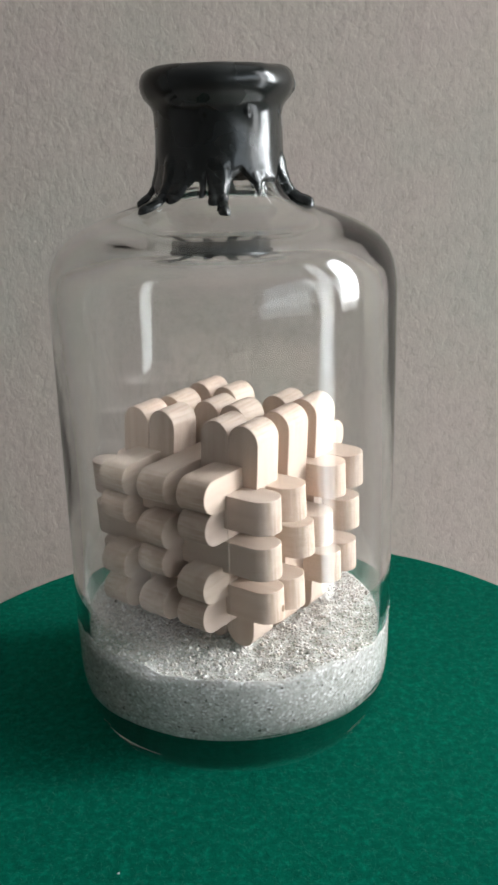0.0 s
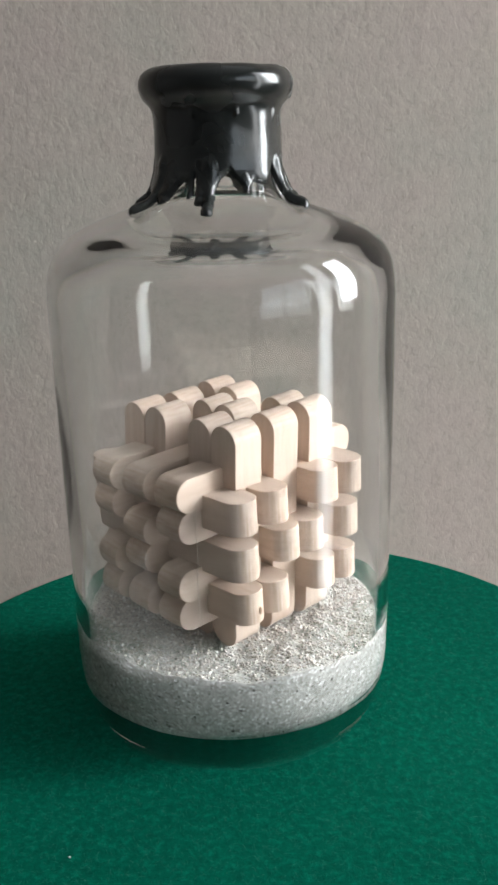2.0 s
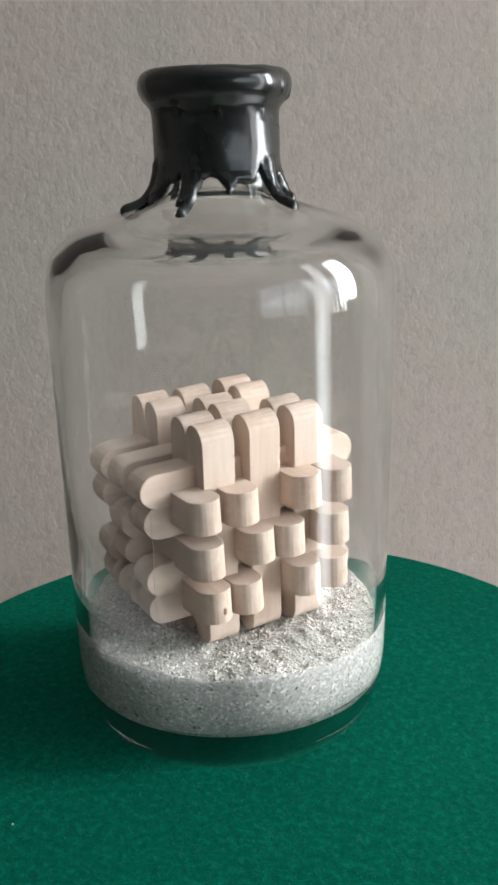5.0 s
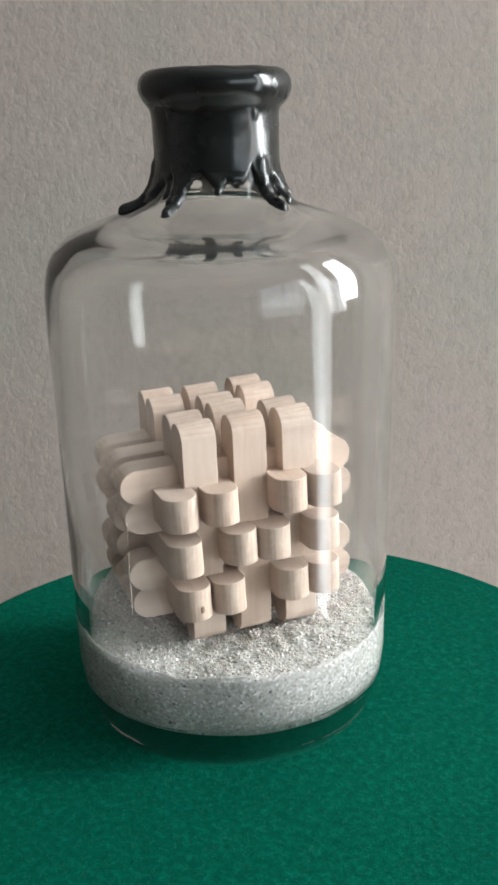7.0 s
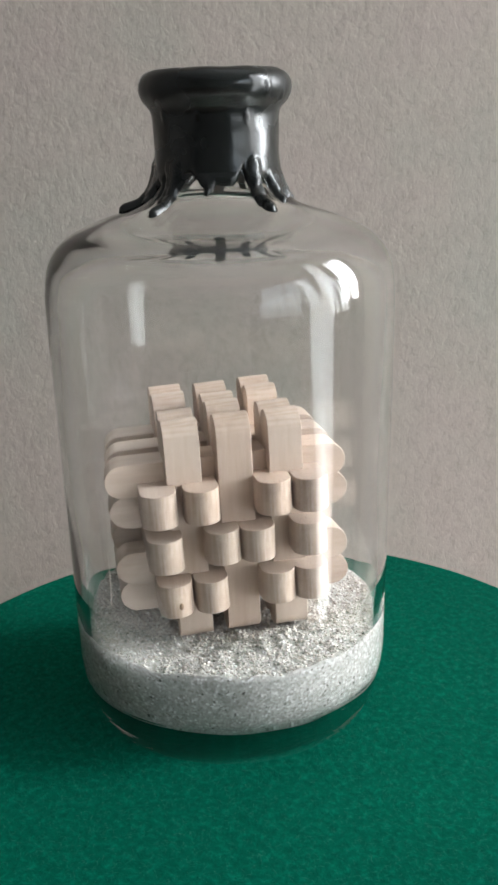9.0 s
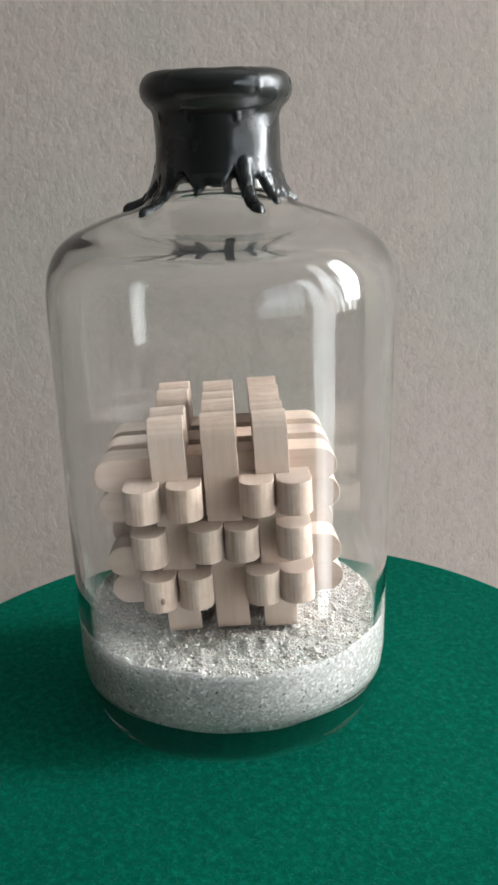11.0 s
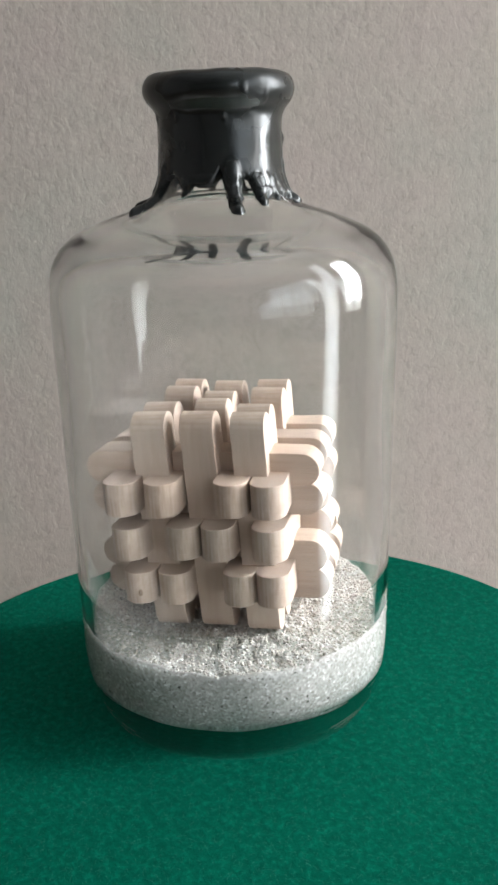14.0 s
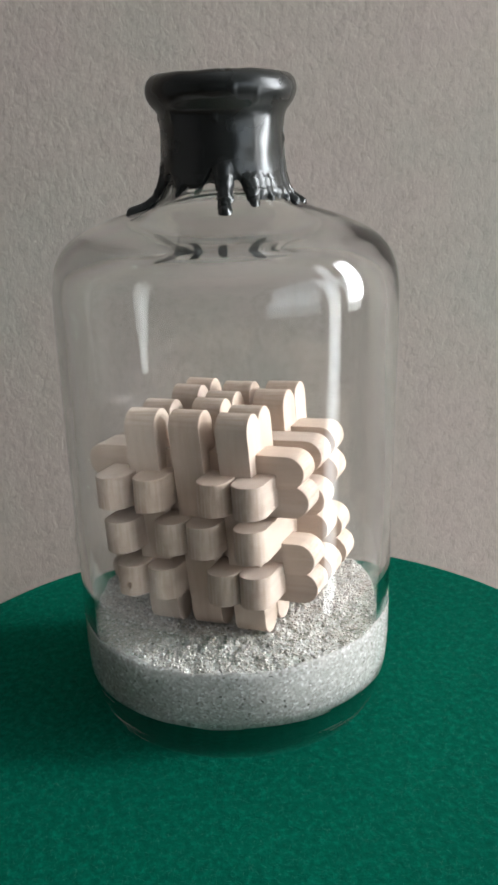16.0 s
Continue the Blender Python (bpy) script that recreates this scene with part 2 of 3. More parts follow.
def table():
    t = tagged(new("table"), "off-white table top under the revolving stand", "table")
    t.location = (0, -0.1, FLOOR_Z)
    top = TABLE_Z - FLOOR_Z
    # unseen table; its top is off-white to bounce light up the back wall
    boxed("tabletop", (-0.45, -0.2, top - 0.03), (0.3, 0.345, top), PALEWOOD, t, bev=0.004)
    for x in (-0.41, 0.26):
        for y in (-0.16, 0.3):
            boxed("leg", (x - 0.025, y - 0.025, 0), (x + 0.025, y + 0.025, top - 0.03), PALEWOOD, t)
    return t


table()
DISC_R, DISC_X, DISC_Y = 0.1512, 0.0008, -0.0019


def turntable():
    t = tagged(new("turntable"), "round revolving stand top covered in bright green felt", "turntable")
    stem = lathe([(0, -0.09), (0.012, -0.09), (0.012, -0.0135), (0, -0.0135)], 48)
    part("spindle", stem, TABLEWOOD, t, "dark threaded spindle")
    board = lathe([(0, -0.0135), (DISC_R - 0.001, -0.0135), (DISC_R + 0.0012, -0.012), (DISC_R + 0.0012, -0.0042), (DISC_R, -0.003), (0, -0.003)], 128)
    o = part("board", board, BLACKED, t, "board with a black edge")
    o.location = (DISC_X, DISC_Y, 0)

    def uneven(i, a, r, z):
        return 0.0012 * noise.noise(Vector((math.cos(a) * 2.2, math.sin(a) * 2.2, 0))) if r > 0.14 else 0.0

    felt = lathe([(0, 0), (0.05, 0), (0.1, 0), (DISC_R - 0.003, 0), (DISC_R - 0.001, -0.0005), (DISC_R, -0.0014), (DISC_R, -0.0026), (DISC_R - 0.0008, -0.0029), (0.0, -0.0029)], 256, uneven)
    o = part("felt_cover", felt, FELT, t, "bright green felt")
    o.location = (DISC_X, DISC_Y, 0)
    # stray fibres of the felt
    rng = random.Random(5)
    verts, faces = [], []
    for _ in range(16000):
        a, r = rng.uniform(0, 2 * math.pi), (DISC_R - 0.004) * math.sqrt(rng.random())
        x, y, d = r * math.cos(a), r * math.sin(a), rng.uniform(0, math.pi)
        ln, w = rng.uniform(0.0006, 0.0022), 0.00006
        cx, cy, b = math.cos(d), math.sin(d), rng.uniform(-0.5, 0.5)
        n0 = len(verts)
        for k, (s, z) in enumerate(((-0.5, 0.0), (0.0, rng.uniform(0.0001, 0.0005)), (0.5, rng.uniform(0, 0.0003)))):
            px, py = x + cx * ln * s - cy * b * ln * (0.25 - s * s), y + cy * ln * s + cx * b * ln * (0.25 - s * s)
            verts += [(px - cy * w, py + cx * w, z), (px + cy * w, py - cx * w, z)]
        faces += [(n0, n0 + 1, n0 + 3, n0 + 2), (n0 + 2, n0 + 3, n0 + 5, n0 + 4)]
    me = bpy.data.meshes.new("felt_pile")
    me.from_pydata(verts, [], faces)
    me.materials.append(FIBRE)
    fo = tagged(new("felt_pile", me), kind="stuff")
    fo.parent = t
    fo.location = (DISC_X, DISC_Y, 0)
    return t


TURNTABLE = turntable()


def stand_base():
    bm = lathe([(0.0125, TABLE_Z), (0.09, TABLE_Z), (0.09, TABLE_Z + 0.012), (0.03, TABLE_Z + 0.035), (0.026, -0.03), (0.0125, -0.03)], 64, closed=True)
    return tagged(link_mesh("stand_base", bm, TABLEWOOD, smooth=False), "dark round foot of the revolving stand", "stand")


stand_base()


def lint(x, y, ln, turn):
    bm = bmesh.new()
    bmesh.ops.create_icosphere(bm, subdivisions=1, radius=0.0005)
    bmesh.ops.scale(bm, vec=(ln, 0.7, 0.45), verts=bm.verts)
    bmesh.ops.rotate(bm, matrix=Matrix.Rotation(turn, 3, "Z"), verts=bm.verts)
    bmesh.ops.translate(bm, vec=(x, y, 0.00022), verts=bm.verts)
    return tagged(link_mesh("lint", bm, LINT), "tiny fleck of white lint on green felt", "lint")


FLECKS = [lint(-0.0416, -0.1067, 1.0, 0.4), lint(0.1375, -0.012, 0.8, 1.2)]

# ---- the bottle ----
BX, BY, BSIZE = -0.00676, -0.00421, 0.000977
LEAN = pose(BX, BY, 0, -0.15, 0.213, 0)
mm = lambda pts: [(a * BSIZE, b * BSIZE) for a, b in pts]
OUT_LOW = mm([(0, -2.0), (25, -2.0), (45, -2.0), (50.5, -2.0), (53.2, -1.6), (54.6, -0.4), (56.6, 3.2), (59.2, 8.6), (60.6, 15.2), (61.6, 23), (61.9, 32), (62.3, 60), (63.1, 120), (63.4, 160), (63.1, 169), (61.8, 176.5), (58.9, 182.2), (54.4, 186.6), (49, 189.7), (42, 192.6), (34, 195.2), (28.2, 197.4), (25.0, 199.8), (22.9, 203.2), (21.4, 208)])
NECK = mm([(21.4, 208), (20.9, 214), (20.8, 224), (21.1, 228), (22.3, 230.6), (24.3, 232.8), (25.5, 235.9), (24.8, 238.9), (22.6, 240.4), (17, 240.4)])
INNER = mm([(17, 240.4), (16.4, 230), (16.6, 212), (18.2, 206), (20.8, 198.6), (27, 191.6), (36, 187.6), (46, 183.6), (52, 180.3), (56.4, 175.6), (58.4, 169), (59.1, 160), (58.9, 120), (58.0, 42), (57.5, 31.5), (56.0, 23), (52.0, 16.3), (45, 12.1), (30, 10.7), (0, 10.9)])
OVAL = (0.16, -0.40, -0.62, 0.62)   # mm at the shoulder
out_path = smooth_path(OUT_LOW, 0.0022)
neck_path = smooth_path(NECK, 0.0012)
in_path = smooth_path(INNER, 0.0022)


def bottle():
    bt = tagged(new("bottle"), "clear glass bottle sealed with dripping black wax", "bottle")
    prof = out_path + neck_path[1:] + in_path[1:]
    n_out = len(out_path) + len(neck_path) - 1

    def blown(i, a, r, z):
        # hand-blown unevenness, stronger on the inner face
        p = Vector((math.cos(a) * 1.3, math.sin(a) * 1.3, z * 14))
        k = 0.0002 if i < n_out else 0.0008
        if i >= n_out:
            p += Vector((7, 3, 1))
        if i >= n_out:
            k *= min(1.0, max(0.0, (z - 0.05) / 0.03))
        # the body is a little oval and leans out towards its shoulder
        up = min(1.0, max(0.0, (z - 0.04) / 0.11)) * min(1.0, max(0.0, (r - 0.03) / 0.02))
        oval = 0.001 * (OVAL[0] * math.cos(a) + OVAL[1] * math.sin(a) + OVAL[2] * math.cos(2 * a) + OVAL[3] * math.sin(2 * a))
        return k * noise.noise(p) * min(1.0, r / 0.03) + up * oval

    # the foot stands in the felt; the clear wall above lets daylight in
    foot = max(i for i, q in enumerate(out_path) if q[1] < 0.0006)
    # the foot's near-black colour paints in the shade under the bottle
    part("glass_foot", lathe(prof[:foot + 1], 224, blown), FOOT_SHADE, bt, "foot darkened to paint in the shade beneath", True)
    part("glass_body", lathe(prof[foot:], 224, lambda i, a, r, z: blown(i + foot, a, r, z)), GLASS, bt, "clear colourless glass", True).visible_shadow = False
    part("wax_seal", wax(), WAX, bt, "glossy black sealing wax with drips", True)
    bt.matrix_basis = LEAN.copy()
    return bt


# drips of the wax: angle round the bottle in degrees, radius of the tip, half width, thickness, in mm
DRIPS = [(-137.5, 36.0, 2.0, 2.7), (-126, 27.5, 3.0, 1.5), (-104, 25.3, 0.8, 1.0), (-93.5, 28.3, 1.7, 1.9), (-86, 36.3, 1.7, 2.5),
         (-57, 24.3, 1.1, 1.2), (-13.5, 33.6, 2.1, 2.9), (-8.5, 25.6, 1.1, 1.6), (8.5, 28.0, 1.9, 2.1), (17, 25.4, 2.1, 1.6), (27, 26.2, 1.1, 1.7), (37, 25.2, 1.9, 1.3), (47, 26.3, 1.2, 1.6),
         (58, 28.6, 1.5, 1.7), (80, 30.5, 1.8, 2.0), (106, 26.8, 1.6, 1.6), (135, 33.5, 1.9, 2.0), (165, 27.5, 1.7, 1.7), (194, 30.0, 1.8, 1.8)]
EDGE = [(-180, 205), (-160, 203), (-146, 201), (-136, 199.5), (-128, 200), (-121, 201), (-115, 204.5), (-110, 206.3), (-106, 206), (-103, 206), (-99.5, 208), (-96.5, 207), (-93, 203), (-88, 201.5), (-82, 203.5),
        (-78, 206.5), (-74, 208), (-69, 208.8), (-66, 207.5), (-62, 205.4), (-57, 203.4), (-52.5, 203.8), (-49, 205.3), (-36, 204.9), (-31, 206), (-27.5, 208), (-24, 210.8), (-20.5, 205), (-16, 203), (-11.5, 205.2),
        (-7, 206.8), (-1, 207.5), (3, 206.4), (6, 204), (9, 202.2), (20, 201.2), (30, 201.6), (44, 201.0), (54, 202), (62, 204),
        (80, 204), (92, 208), (106, 204), (122, 208), (135, 204), (152, 208), (165, 204), (180, 205)]


def wax():
    """A coat of wax over rim, neck and shoulder: a thickness over the glass, trimmed where it runs out."""
    path = list(reversed(neck_path)) + list(reversed(out_path))[1:]
    path = smooth_path([*mm([(0.0, 240.5), (8, 240.5), (14.5, 240.5)])], 0.0012) + path
    path = [q for q in path if q[1] > 190 * BSIZE or q[0] < 30 * BSIZE]
    path = [q for q in path if q[1] > 187.5 * BSIZE]
    fine = [path[0]]
    for p, q in zip(path, path[1:]):
        n = max(1, int(math.hypot(q[0] - p[0], q[1] - p[1]) / 0.00045)) if q[1] < 216 * BSIZE else 1
        fine += [(p[0] + (q[0] - p[0]) * k / n, p[1] + (q[1] - p[1]) * k / n) for k in range(1, n + 1)]
    P = np.array(fine)
    d = np.gradient(P, axis=0)
    d /= np.linalg.norm(d, axis=1)[:, None] + 1e-12
    nrm = np.stack([-d[:, 1], d[:, 0]], 1)
    S = np.concatenate([[0], np.cumsum(np.hypot(*np.diff(P, axis=0).T))])
    low = np.arange(len(P)) > np.argmax((P[:, 1] < 226 * BSIZE) & (S > 0.02))
    s_of_z = lambda z: float(np.interp(-z, -P[low, 1], S[low]))
    foot = low & (P[:, 1] < 207 * BSIZE)
    s_of_r = lambda r: float(np.interp(r, P[foot, 0], S[foot]))
    STEPS = 420
    ang = np.arange(STEPS) * 2 * np.pi / STEPS
    deg = (np.degrees(ang) + 180) % 360 - 180
    ez = np.interp(deg, [e[0] for e in EDGE], [e[1] for e in EDGE]) * BSIZE - 0.0010
    ez += np.array([0.0005 * noise.noise(Vector((math.cos(a) * 12, math.sin(a) * 12, 2))) for a in ang])
    s_low = np.array([s_of_z(z) for z in ez])
    left = (s_low[None, :] - S[:, None]) / 0.0022
    lump = np.array([[noise.noise(Vector((math.cos(a) * 2.4, math.sin(a) * 2.4, s * 130))) for a in ang] for s in S])
    h = np.where(left > 0, 0.00135 * np.sqrt(np.clip(left, 0, 1) * (2 - np.clip(left, 0, 1))), -0.0004)
    h = h + np.where(left > 0, 0.00038 * lump * np.clip(left, 0, 1), 0)
    for k, (a0, r_end, w, th) in enumerate(DRIPS):
        s_end, w, th = s_of_r(r_end * BSIZE), w / 1000, th / 1000
        s_top = s_of_z((209.5 if r_end > 28.2 else 205.0) * BSIZE)
        bend = 3.0 * math.sin(k * 2.1)
        prog = np.clip((S - s_top) / max(s_end - s_top, 1e-6), 0, 1)
        centre = a0 + bend * (prog - 1) * prog * 2
        dist = P[:, 0][:, None] * np.radians((deg[None, :] - centre[:, None] + 180) % 360 - 180)
        ww = (w * (1.35 - 0.6 * prog + 0.45 * prog ** 4))[:, None]
        e = np.maximum(0, S - (s_end - 1.7 * w))[:, None] / 1.7
        up = np.maximum(0, s_top - S)[:, None] * 0.5
        q = (dist ** 2) / ww ** 2 + (e ** 2) / w ** 2 + (up / w) ** 2
        hd = np.where(q < 1, th * (0.75 + 0.3 * prog[:, None] ** 3) * np.sqrt(np.clip(1 - q, 0, 1)), -0.0004)
        h = np.where(np.minimum(h, hd) > 0, np.maximum(h, hd) + 0.25 * np.minimum(h, hd), np.maximum(h, hd))
    # small blobs under the rim and on the neck
    for a0, z, rad in ((-100, 229.0, 1.3), (-63, 229.2, 0.9), (62, 219.5, 1.6), (-20, 228.8, 1.1), (-5, 238, 1.2), (14, 236, 1.0)):
        sz, rad = s_of_z(min(z, 226) * BSIZE) - (max(z - 226, 0)) / 1000, rad / 1000
        dist = P[:, 0][:, None] * np.radians((deg[None, :] - a0 + 180) % 360 - 180)
        q = (dist ** 2 + ((S - sz)[:, None] * 0.8) ** 2) / (1.5 * rad) ** 2
        h = h + np.where(q < 1, 0.0006 * (1 - q) ** 2, 0)
    hp = np.maximum(h, -0.00005)
    X = P[:, 0][:, None] + nrm[:, 0][:, None] * hp
    Z = P[:, 1][:, None] + nrm[:, 1][:, None] * hp
    X = np.maximum(X, 0)
    vid = {}
    verts, faces = [], []
    IN = P - nrm * 0.00015   # the wax grips the glass

    def vert(i, k, under=0):
        key = (i, k if P[i, 0] > 1e-6 else 0, under)
        if key not in vid:
            vid[key] = len(verts)
            r, z = (IN[i, 0], IN[i, 1]) if under else (X[i, k], Z[i, k])
            verts.append((r * math.cos(ang[k]), r * math.sin(ang[k]), z))
        return vid[key]

    for i in range(len(P) - 1):
        for k in range(STEPS):
            j = (k + 1) % STEPS
            if max(h[i, k], h[i, j], h[i + 1, k], h[i + 1, j]) <= 0:
                continue
            for under in ((0, 1) if P[i, 1] < 228 * BSIZE else (0,)):
                f = []
                for v in (vert(i, k, under), vert(i + 1, k, under), vert(i + 1, j, under), vert(i, j, under)):
                    if v not in f:
                        f.append(v)
                if len(f) > 2:
                    faces.append(f)
    bm = bmesh.new()
    vs = [bm.verts.new(v) for v in verts]
    for f in faces:
        bm.faces.new([vs[k] for k in f])
    bmesh.ops.recalc_face_normals(bm, faces=bm.faces)
    return bm


BOTTLE = bottle()


def thread():
    """A hair-thin pale thread that clings upright to the glass."""
    bm = bmesh.new()
    rings = []
    for k in range(25):
        z, a = 0.060 + 0.040 * k / 24, radians(-89.4 + 0.12 * math.sin(k * 0.5))
        r = 0.0616
        c = Vector((r * math.cos(a), r * math.sin(a), z))
        rings.append([bm.verts.new(c + Vector((0.00014 * math.cos(q), 0.00014 * math.sin(q), 0))) for q in (0.8, 2.4, 3.9, 5.5)])
    for p, q in zip(rings, rings[1:]):
        for k in range(4):
            bm.faces.new((p[k], p[(k + 1) % 4], q[(k + 1) % 4], q[k]))
    bm.faces.new(rings[0])
    bm.faces.new(rings[-1])
    bmesh.ops.recalc_face_normals(bm, faces=bm.faces)
    ob = tagged(link_mesh("thread", bm, THREAD), "hair-thin pale thread clinging to the bottle glass", "thread")
    ob.matrix_basis = LEAN.copy()
    return ob


THREAD_OB = thread()

# ---- sand in the bottle ----
SAND_Z = 0.0393
UPHILL = Vector((-0.795, 0.606))   # the bed rises behind the puzzle


def sand_height(x, y):
    r = math.hypot(x, y)
    h = SAND_Z + 0.05 * (UPHILL.x * x + UPHILL.y * y) + 0.0022 * noise.noise(Vector((x * 38, y * 38, 4))) + 0.0011 * noise.noise(Vector((x * 190, y * 190, 8)))
    return h + 0.0012 * (r / 0.06) ** 4


def sand():
    bm = bmesh.new()
    side = mm([(0, 10.7), (30, 10.5), (45.2, 11.8), (52.3, 15.9), (56.35, 22.7), (58.25, 31.4), (58.6, 36)])
    steps, rings = 180, []
    prof = smooth_path(side, 0.003)
    for r, z in prof:
        rings.append([bm.verts.new((r * math.cos(2 * math.pi * k / steps), r * math.sin(2 * math.pi * k / steps), z)) for k in range(steps)] if r > 1e-6 else [bm.verts.new((0, 0, z))])
    radii = [58.8 * BSIZE * (1 - k / 60) for k in range(61)]
    for r in radii:
        if r < 1e-6:
            rings.append([bm.verts.new((0, 0, sand_height(0, 0)))])
        else:
            rings.append([bm.verts.new((r * math.cos(a), r * math.sin(a), sand_height(r * math.cos(a), r * math.sin(a)) + noise.noise(Vector((r * math.cos(a), r * math.sin(a), 0)) * 700) * 0.0004)) for a in (2 * math.pi * k / steps for k in range(steps))])
    for p, q in zip(rings, rings[1:]):
        for k in range(steps):
            j = (k + 1) % steps
            bm.faces.new((p[0], q[k], q[j]) if len(p) == 1 else (p[k], q[0], p[j]) if len(q) == 1 else (p[k], q[k], q[j], p[j]))
    bmesh.ops.recalc_face_normals(bm, faces=bm.faces)
    s = tagged(new("sand"), "layer of coarse pale quartz sand inside the bottle", "sand")
    part("sand_bed", bm, SAND, s, smooth=True)
    # loose grains on the bed
    rng = random.Random(11)
    unit = [Vector(v) for v in ((1, 0, 0), (-1, 0, 0), (0, 1, 0), (0, -1, 0), (0, 0, 1), (0, 0, -1))]
    tri = [(0, 2, 4), (2, 1, 4), (1, 3, 4), (3, 0, 4), (2, 0, 5), (1, 2, 5), (3, 1, 5), (0, 3, 5)]
    verts, faces = [], []
    for n in range(19000):
        a = rng.uniform(0, 2 * math.pi)
        size = rng.choice((0.0004, 0.0005, 0.0006, 0.0007, 0.001))
        r = 0.0565 * math.sqrt(rng.random())
        c = Vector((r * math.cos(a), r * math.sin(a), 0))
        c.z = sand_height(c.x, c.y) + rng.uniform(-0.75, 0.15) * size
        turn = Euler((rng.uniform(0, 6), rng.uniform(0, 6), rng.uniform(0, 6))).to_matrix()
        sc = Vector((rng.uniform(0.7, 1.2), rng.uniform(0.6, 1.0), rng.uniform(0.6, 1.0))) * size
        n0 = len(verts)
        verts += [tuple(c + turn @ Vector((v.x * sc.x, v.y * sc.y, v.z * sc.z))) for v in unit]
        faces += [tuple(n0 + k for k in f) for f in tri]
    me = bpy.data.meshes.new("loose_sand")
    me.from_pydata(verts, [], faces)
    me.materials.append(GRAIN)
    me.polygons.foreach_set("use_smooth", [True] * len(me.polygons))
    g = tagged(new("loose_sand", me), kind="stuff")
    g.parent = s
    s.matrix_basis = LEAN.copy()
    return s


SANDBED = sand()

# ---- the wooden puzzle ----
U = 0.01216            # width of a stick
LEN = 0.0845
# the loose sticks have racked and slid; for those along y, z and x: shift in mm, drift in x and y for each metre of height, spacing of the layers
LAYERS = [((0.0, -2.3, 0.0), (-0.015, -0.083), 0.947), ((0.4, -3.0, 2.6), (-0.009, -0.082), 0.969), ((-0.8, -2.8, 1.4), (-0.014, -0.114), 0.93)]
# sticks along y that slid or lifted: layer and place, shift in x and z in mm
SLID = {(1.5, -2): (-2.4, 0.2), (0, -2): (-2.0, 0.3), (1.5, -1): (-0.2, -0.4), (1.5, 2): (0.6, 0.0), (0, -0.5): (0.0, 0.6), (0, 0.5): (0.0, 0.45), (0, 2): (-0.25, 0.35), (-1.5, -1): (0.4, -0.5), (1.5, 1): (0.2, -0.2)}
PX, PY, PZ, PTURN = -0.00933, -0.0040, 0.0787, 52.12


def stick_mesh():
    """A stick along y with half-round ends, flat top and bottom, edges eased."""
    bm = bmesh.new()
    w, hl, hz = U * 0.985 / 2, LEN / 2, U * 0.985 / 2
    arc = 14
    outline = []
    for sgn in (1, -1):
        for k in range(arc + 1):
            a = math.pi * k / arc
            outline.append((sgn * w * math.cos(a), sgn * (hl - w + w * math.sin(a))))
    e = 0.0002
    layers = []
    for z, inset in ((-hz, e), (-hz + e, 0), (hz - e, 0), (hz, e)):
        layers.append([bm.verts.new((x * (1 - inset / w), y - math.copysign(inset, y), z)) for x, y in outline])
    n = len(outline)
    for p, q in zip(layers, layers[1:]):
        for k in range(n):
            bm.faces.new((p[k], p[(k + 1) % n], q[(k + 1) % n], q[k]))
    bm.faces.new(list(reversed(layers[0])))
    bm.faces.new(layers[-1])
    bmesh.ops.recalc_face_normals(bm, faces=bm.faces)
    me = bpy.data.meshes.new("stick")
    bm.to_mesh(me)
    bm.free()
    me.materials.append(WOOD)
    for f in me.polygons:
        f.use_smooth = abs(f.normal.z) < 0.2
    for ed in me.edges:
        a, b = (me.vertices[k].co for k in ed.vertices)
        ed.use_edge_sharp = abs(a.z - b.z) < 1e-6
    return me


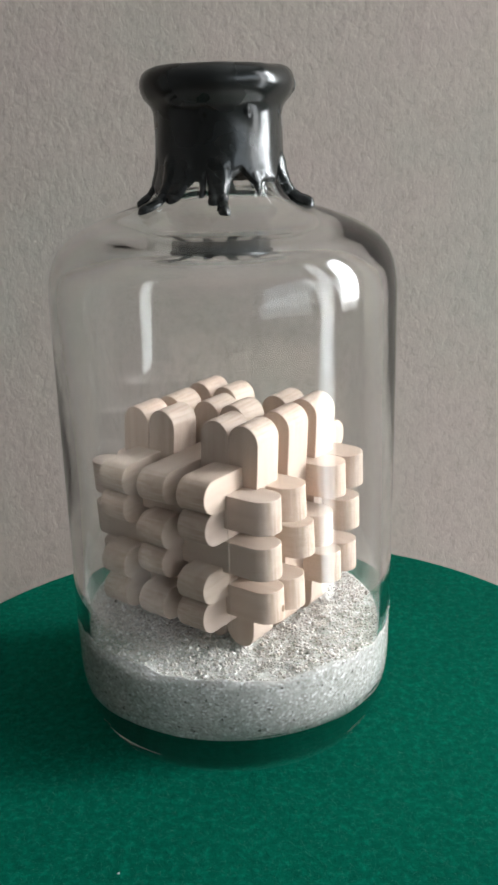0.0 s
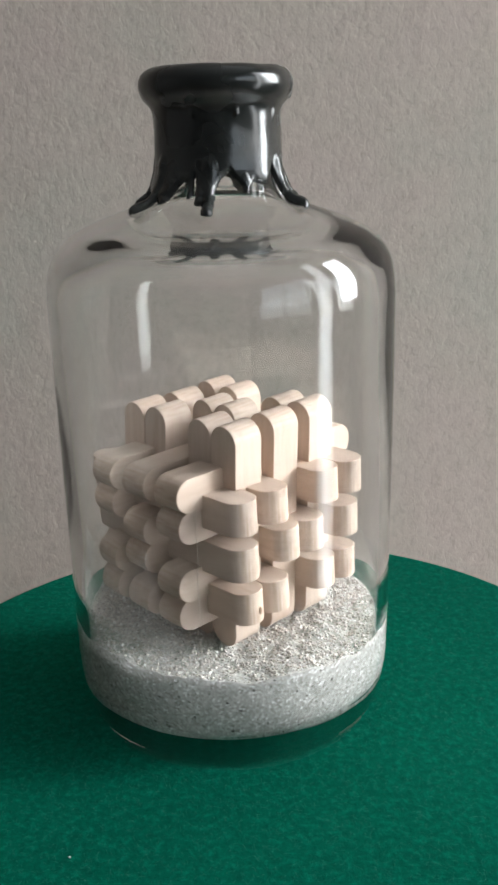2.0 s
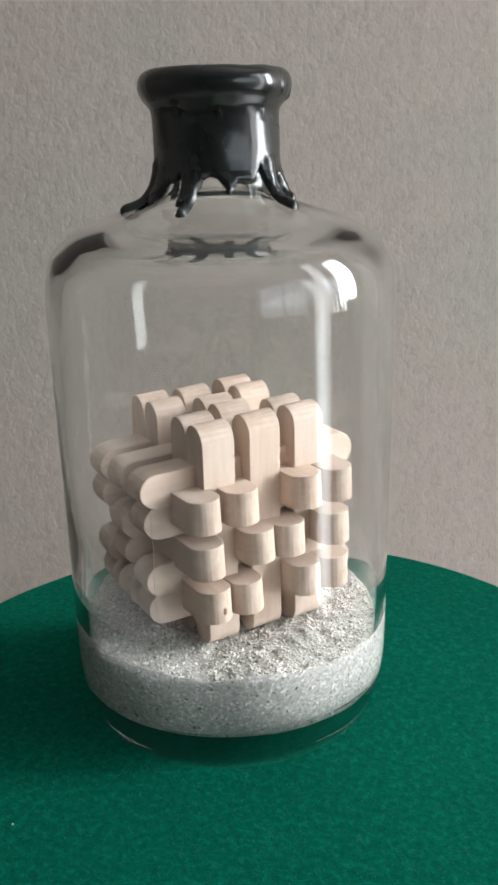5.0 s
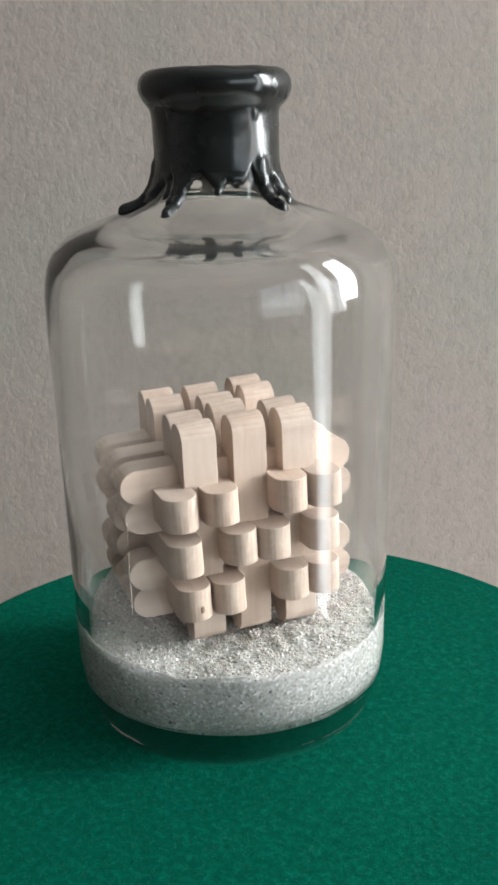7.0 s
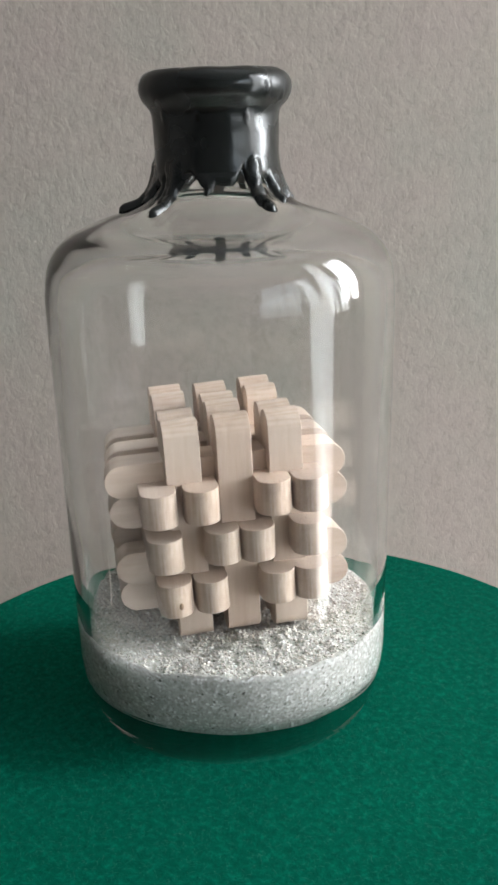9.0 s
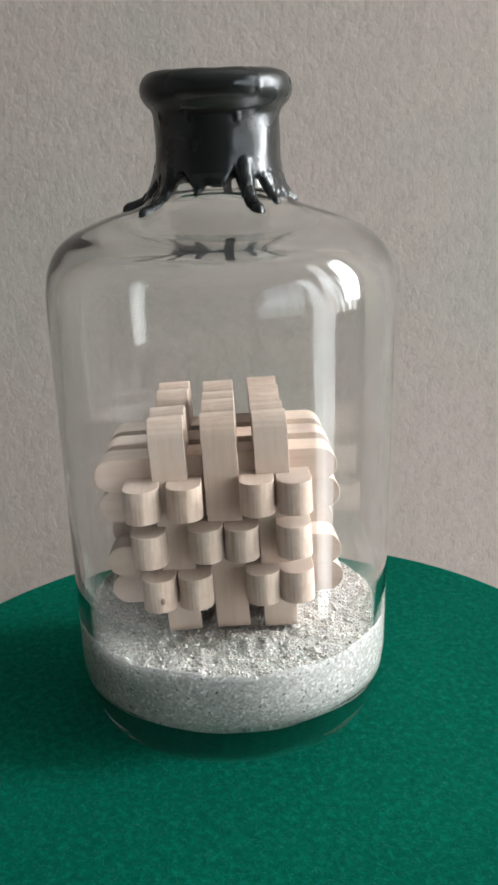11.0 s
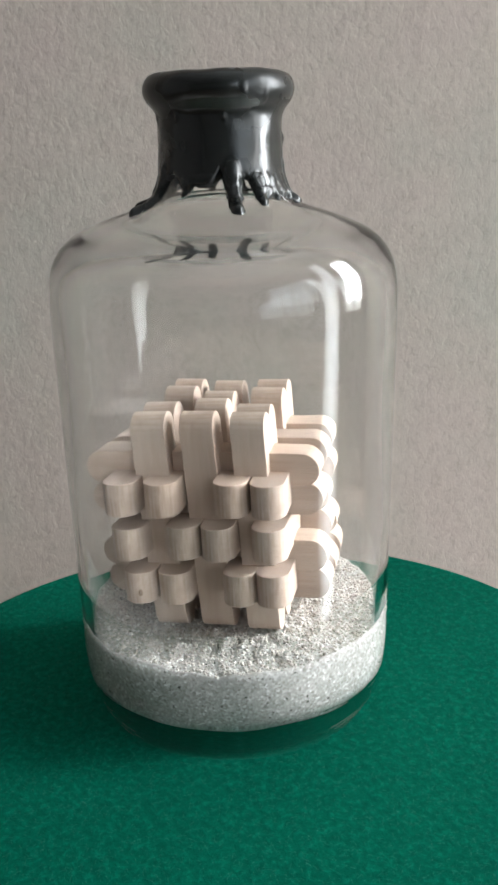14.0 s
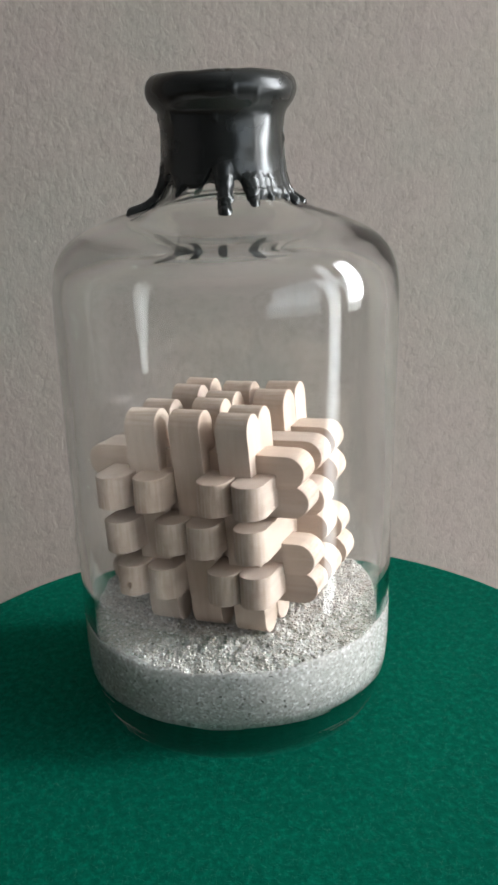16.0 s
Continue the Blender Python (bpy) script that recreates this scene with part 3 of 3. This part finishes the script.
def puzzle():
    pz = tagged(new("burr_puzzle"), "pale beech burr puzzle of interlocked round-ended sticks", "puzzle")
    me = stick_mesh()
    rng = random.Random(3)
    cells = [(row, off) for row in (-1.5, 1.5) for off in (-2, -1, 1, 2)] + [(0, off) for off in (-2, -0.5, 0.5, 2)]
    cyc = Matrix(((0, 0, 1, 0), (1, 0, 0, 0), (0, 1, 0, 0), (0, 0, 0, 1)))   # x to y, y to z, z to x
    turn = Matrix.Identity(4)
    for axis in range(3):
        for row, off in cells:
            ob = new("stick", me)
            ob.parent = pz
            slip = rng.uniform(-0.0004, 0.0004)
            shift, drift, space = LAYERS[axis]
            at = (turn @ pose(off * U * (space if axis == 2 else 1), slip, row * U * (1 if axis == 2 else space))).to_translation()
            lean = Matrix.Identity(4)
            if axis == 0 and (row, off) == (-1.5, -2):
                spotted = ob
            if axis == 0:
                dx, dz = SLID.get((row, off), (0, 0))
                at += Vector((dx, 0, dz)) * 0.001
            if axis == 1:
                lean = pose(0, 0, 0, -math.degrees(math.atan(drift[1])), math.degrees(math.atan(drift[0])), 0)
            else:
                at += Vector((drift[0] * at.z, drift[1] * at.z, 0))
            at += Vector(shift) * 0.001
            tilt = pose(0, 0, 0, rng.uniform(-0.5, 0.5), rng.uniform(-0.5, 0.5), rng.uniform(-0.5, 0.5))
            ob.matrix_local = Matrix.Translation(at) @ lean @ tilt @ turn.to_3x3().to_4x4()
        turn = cyc @ turn
    bm = bmesh.new()
    bmesh.ops.create_icosphere(bm, subdivisions=2, radius=1)
    bmesh.ops.scale(bm, vec=(0.0008, 0.0003, 0.0014), verts=bm.verts)
    bmesh.ops.translate(bm, vec=(0.0012, -LEN / 2 + 0.0001, -0.0015), verts=bm.verts)
    part("knot", bm, KNOT, spotted, "small dark brown knot", True)
    pz.matrix_basis = pose(PX, PY, PZ, 0, -2.02, PTURN)
    return pz


PUZZLE = puzzle()


# ---- what moves: all of it turns with the turntable ----
def motions():
    for thing in (TURNTABLE, BOTTLE, SANDBED, PUZZLE, THREAD_OB, *FLECKS):
        rest = thing.matrix_basis.copy()
        rows = []
        for k in range(17):
            turn = -(4.6593 * k + 0.01024 * (k - 8) ** 2)
            # the stand turns on a thread and sinks a little as it turns
            rows.append((float(k), pose(0, 0, turn * 0.00001822, 0, 0, turn) @ rest))
        walk(thing, rows)


motions()
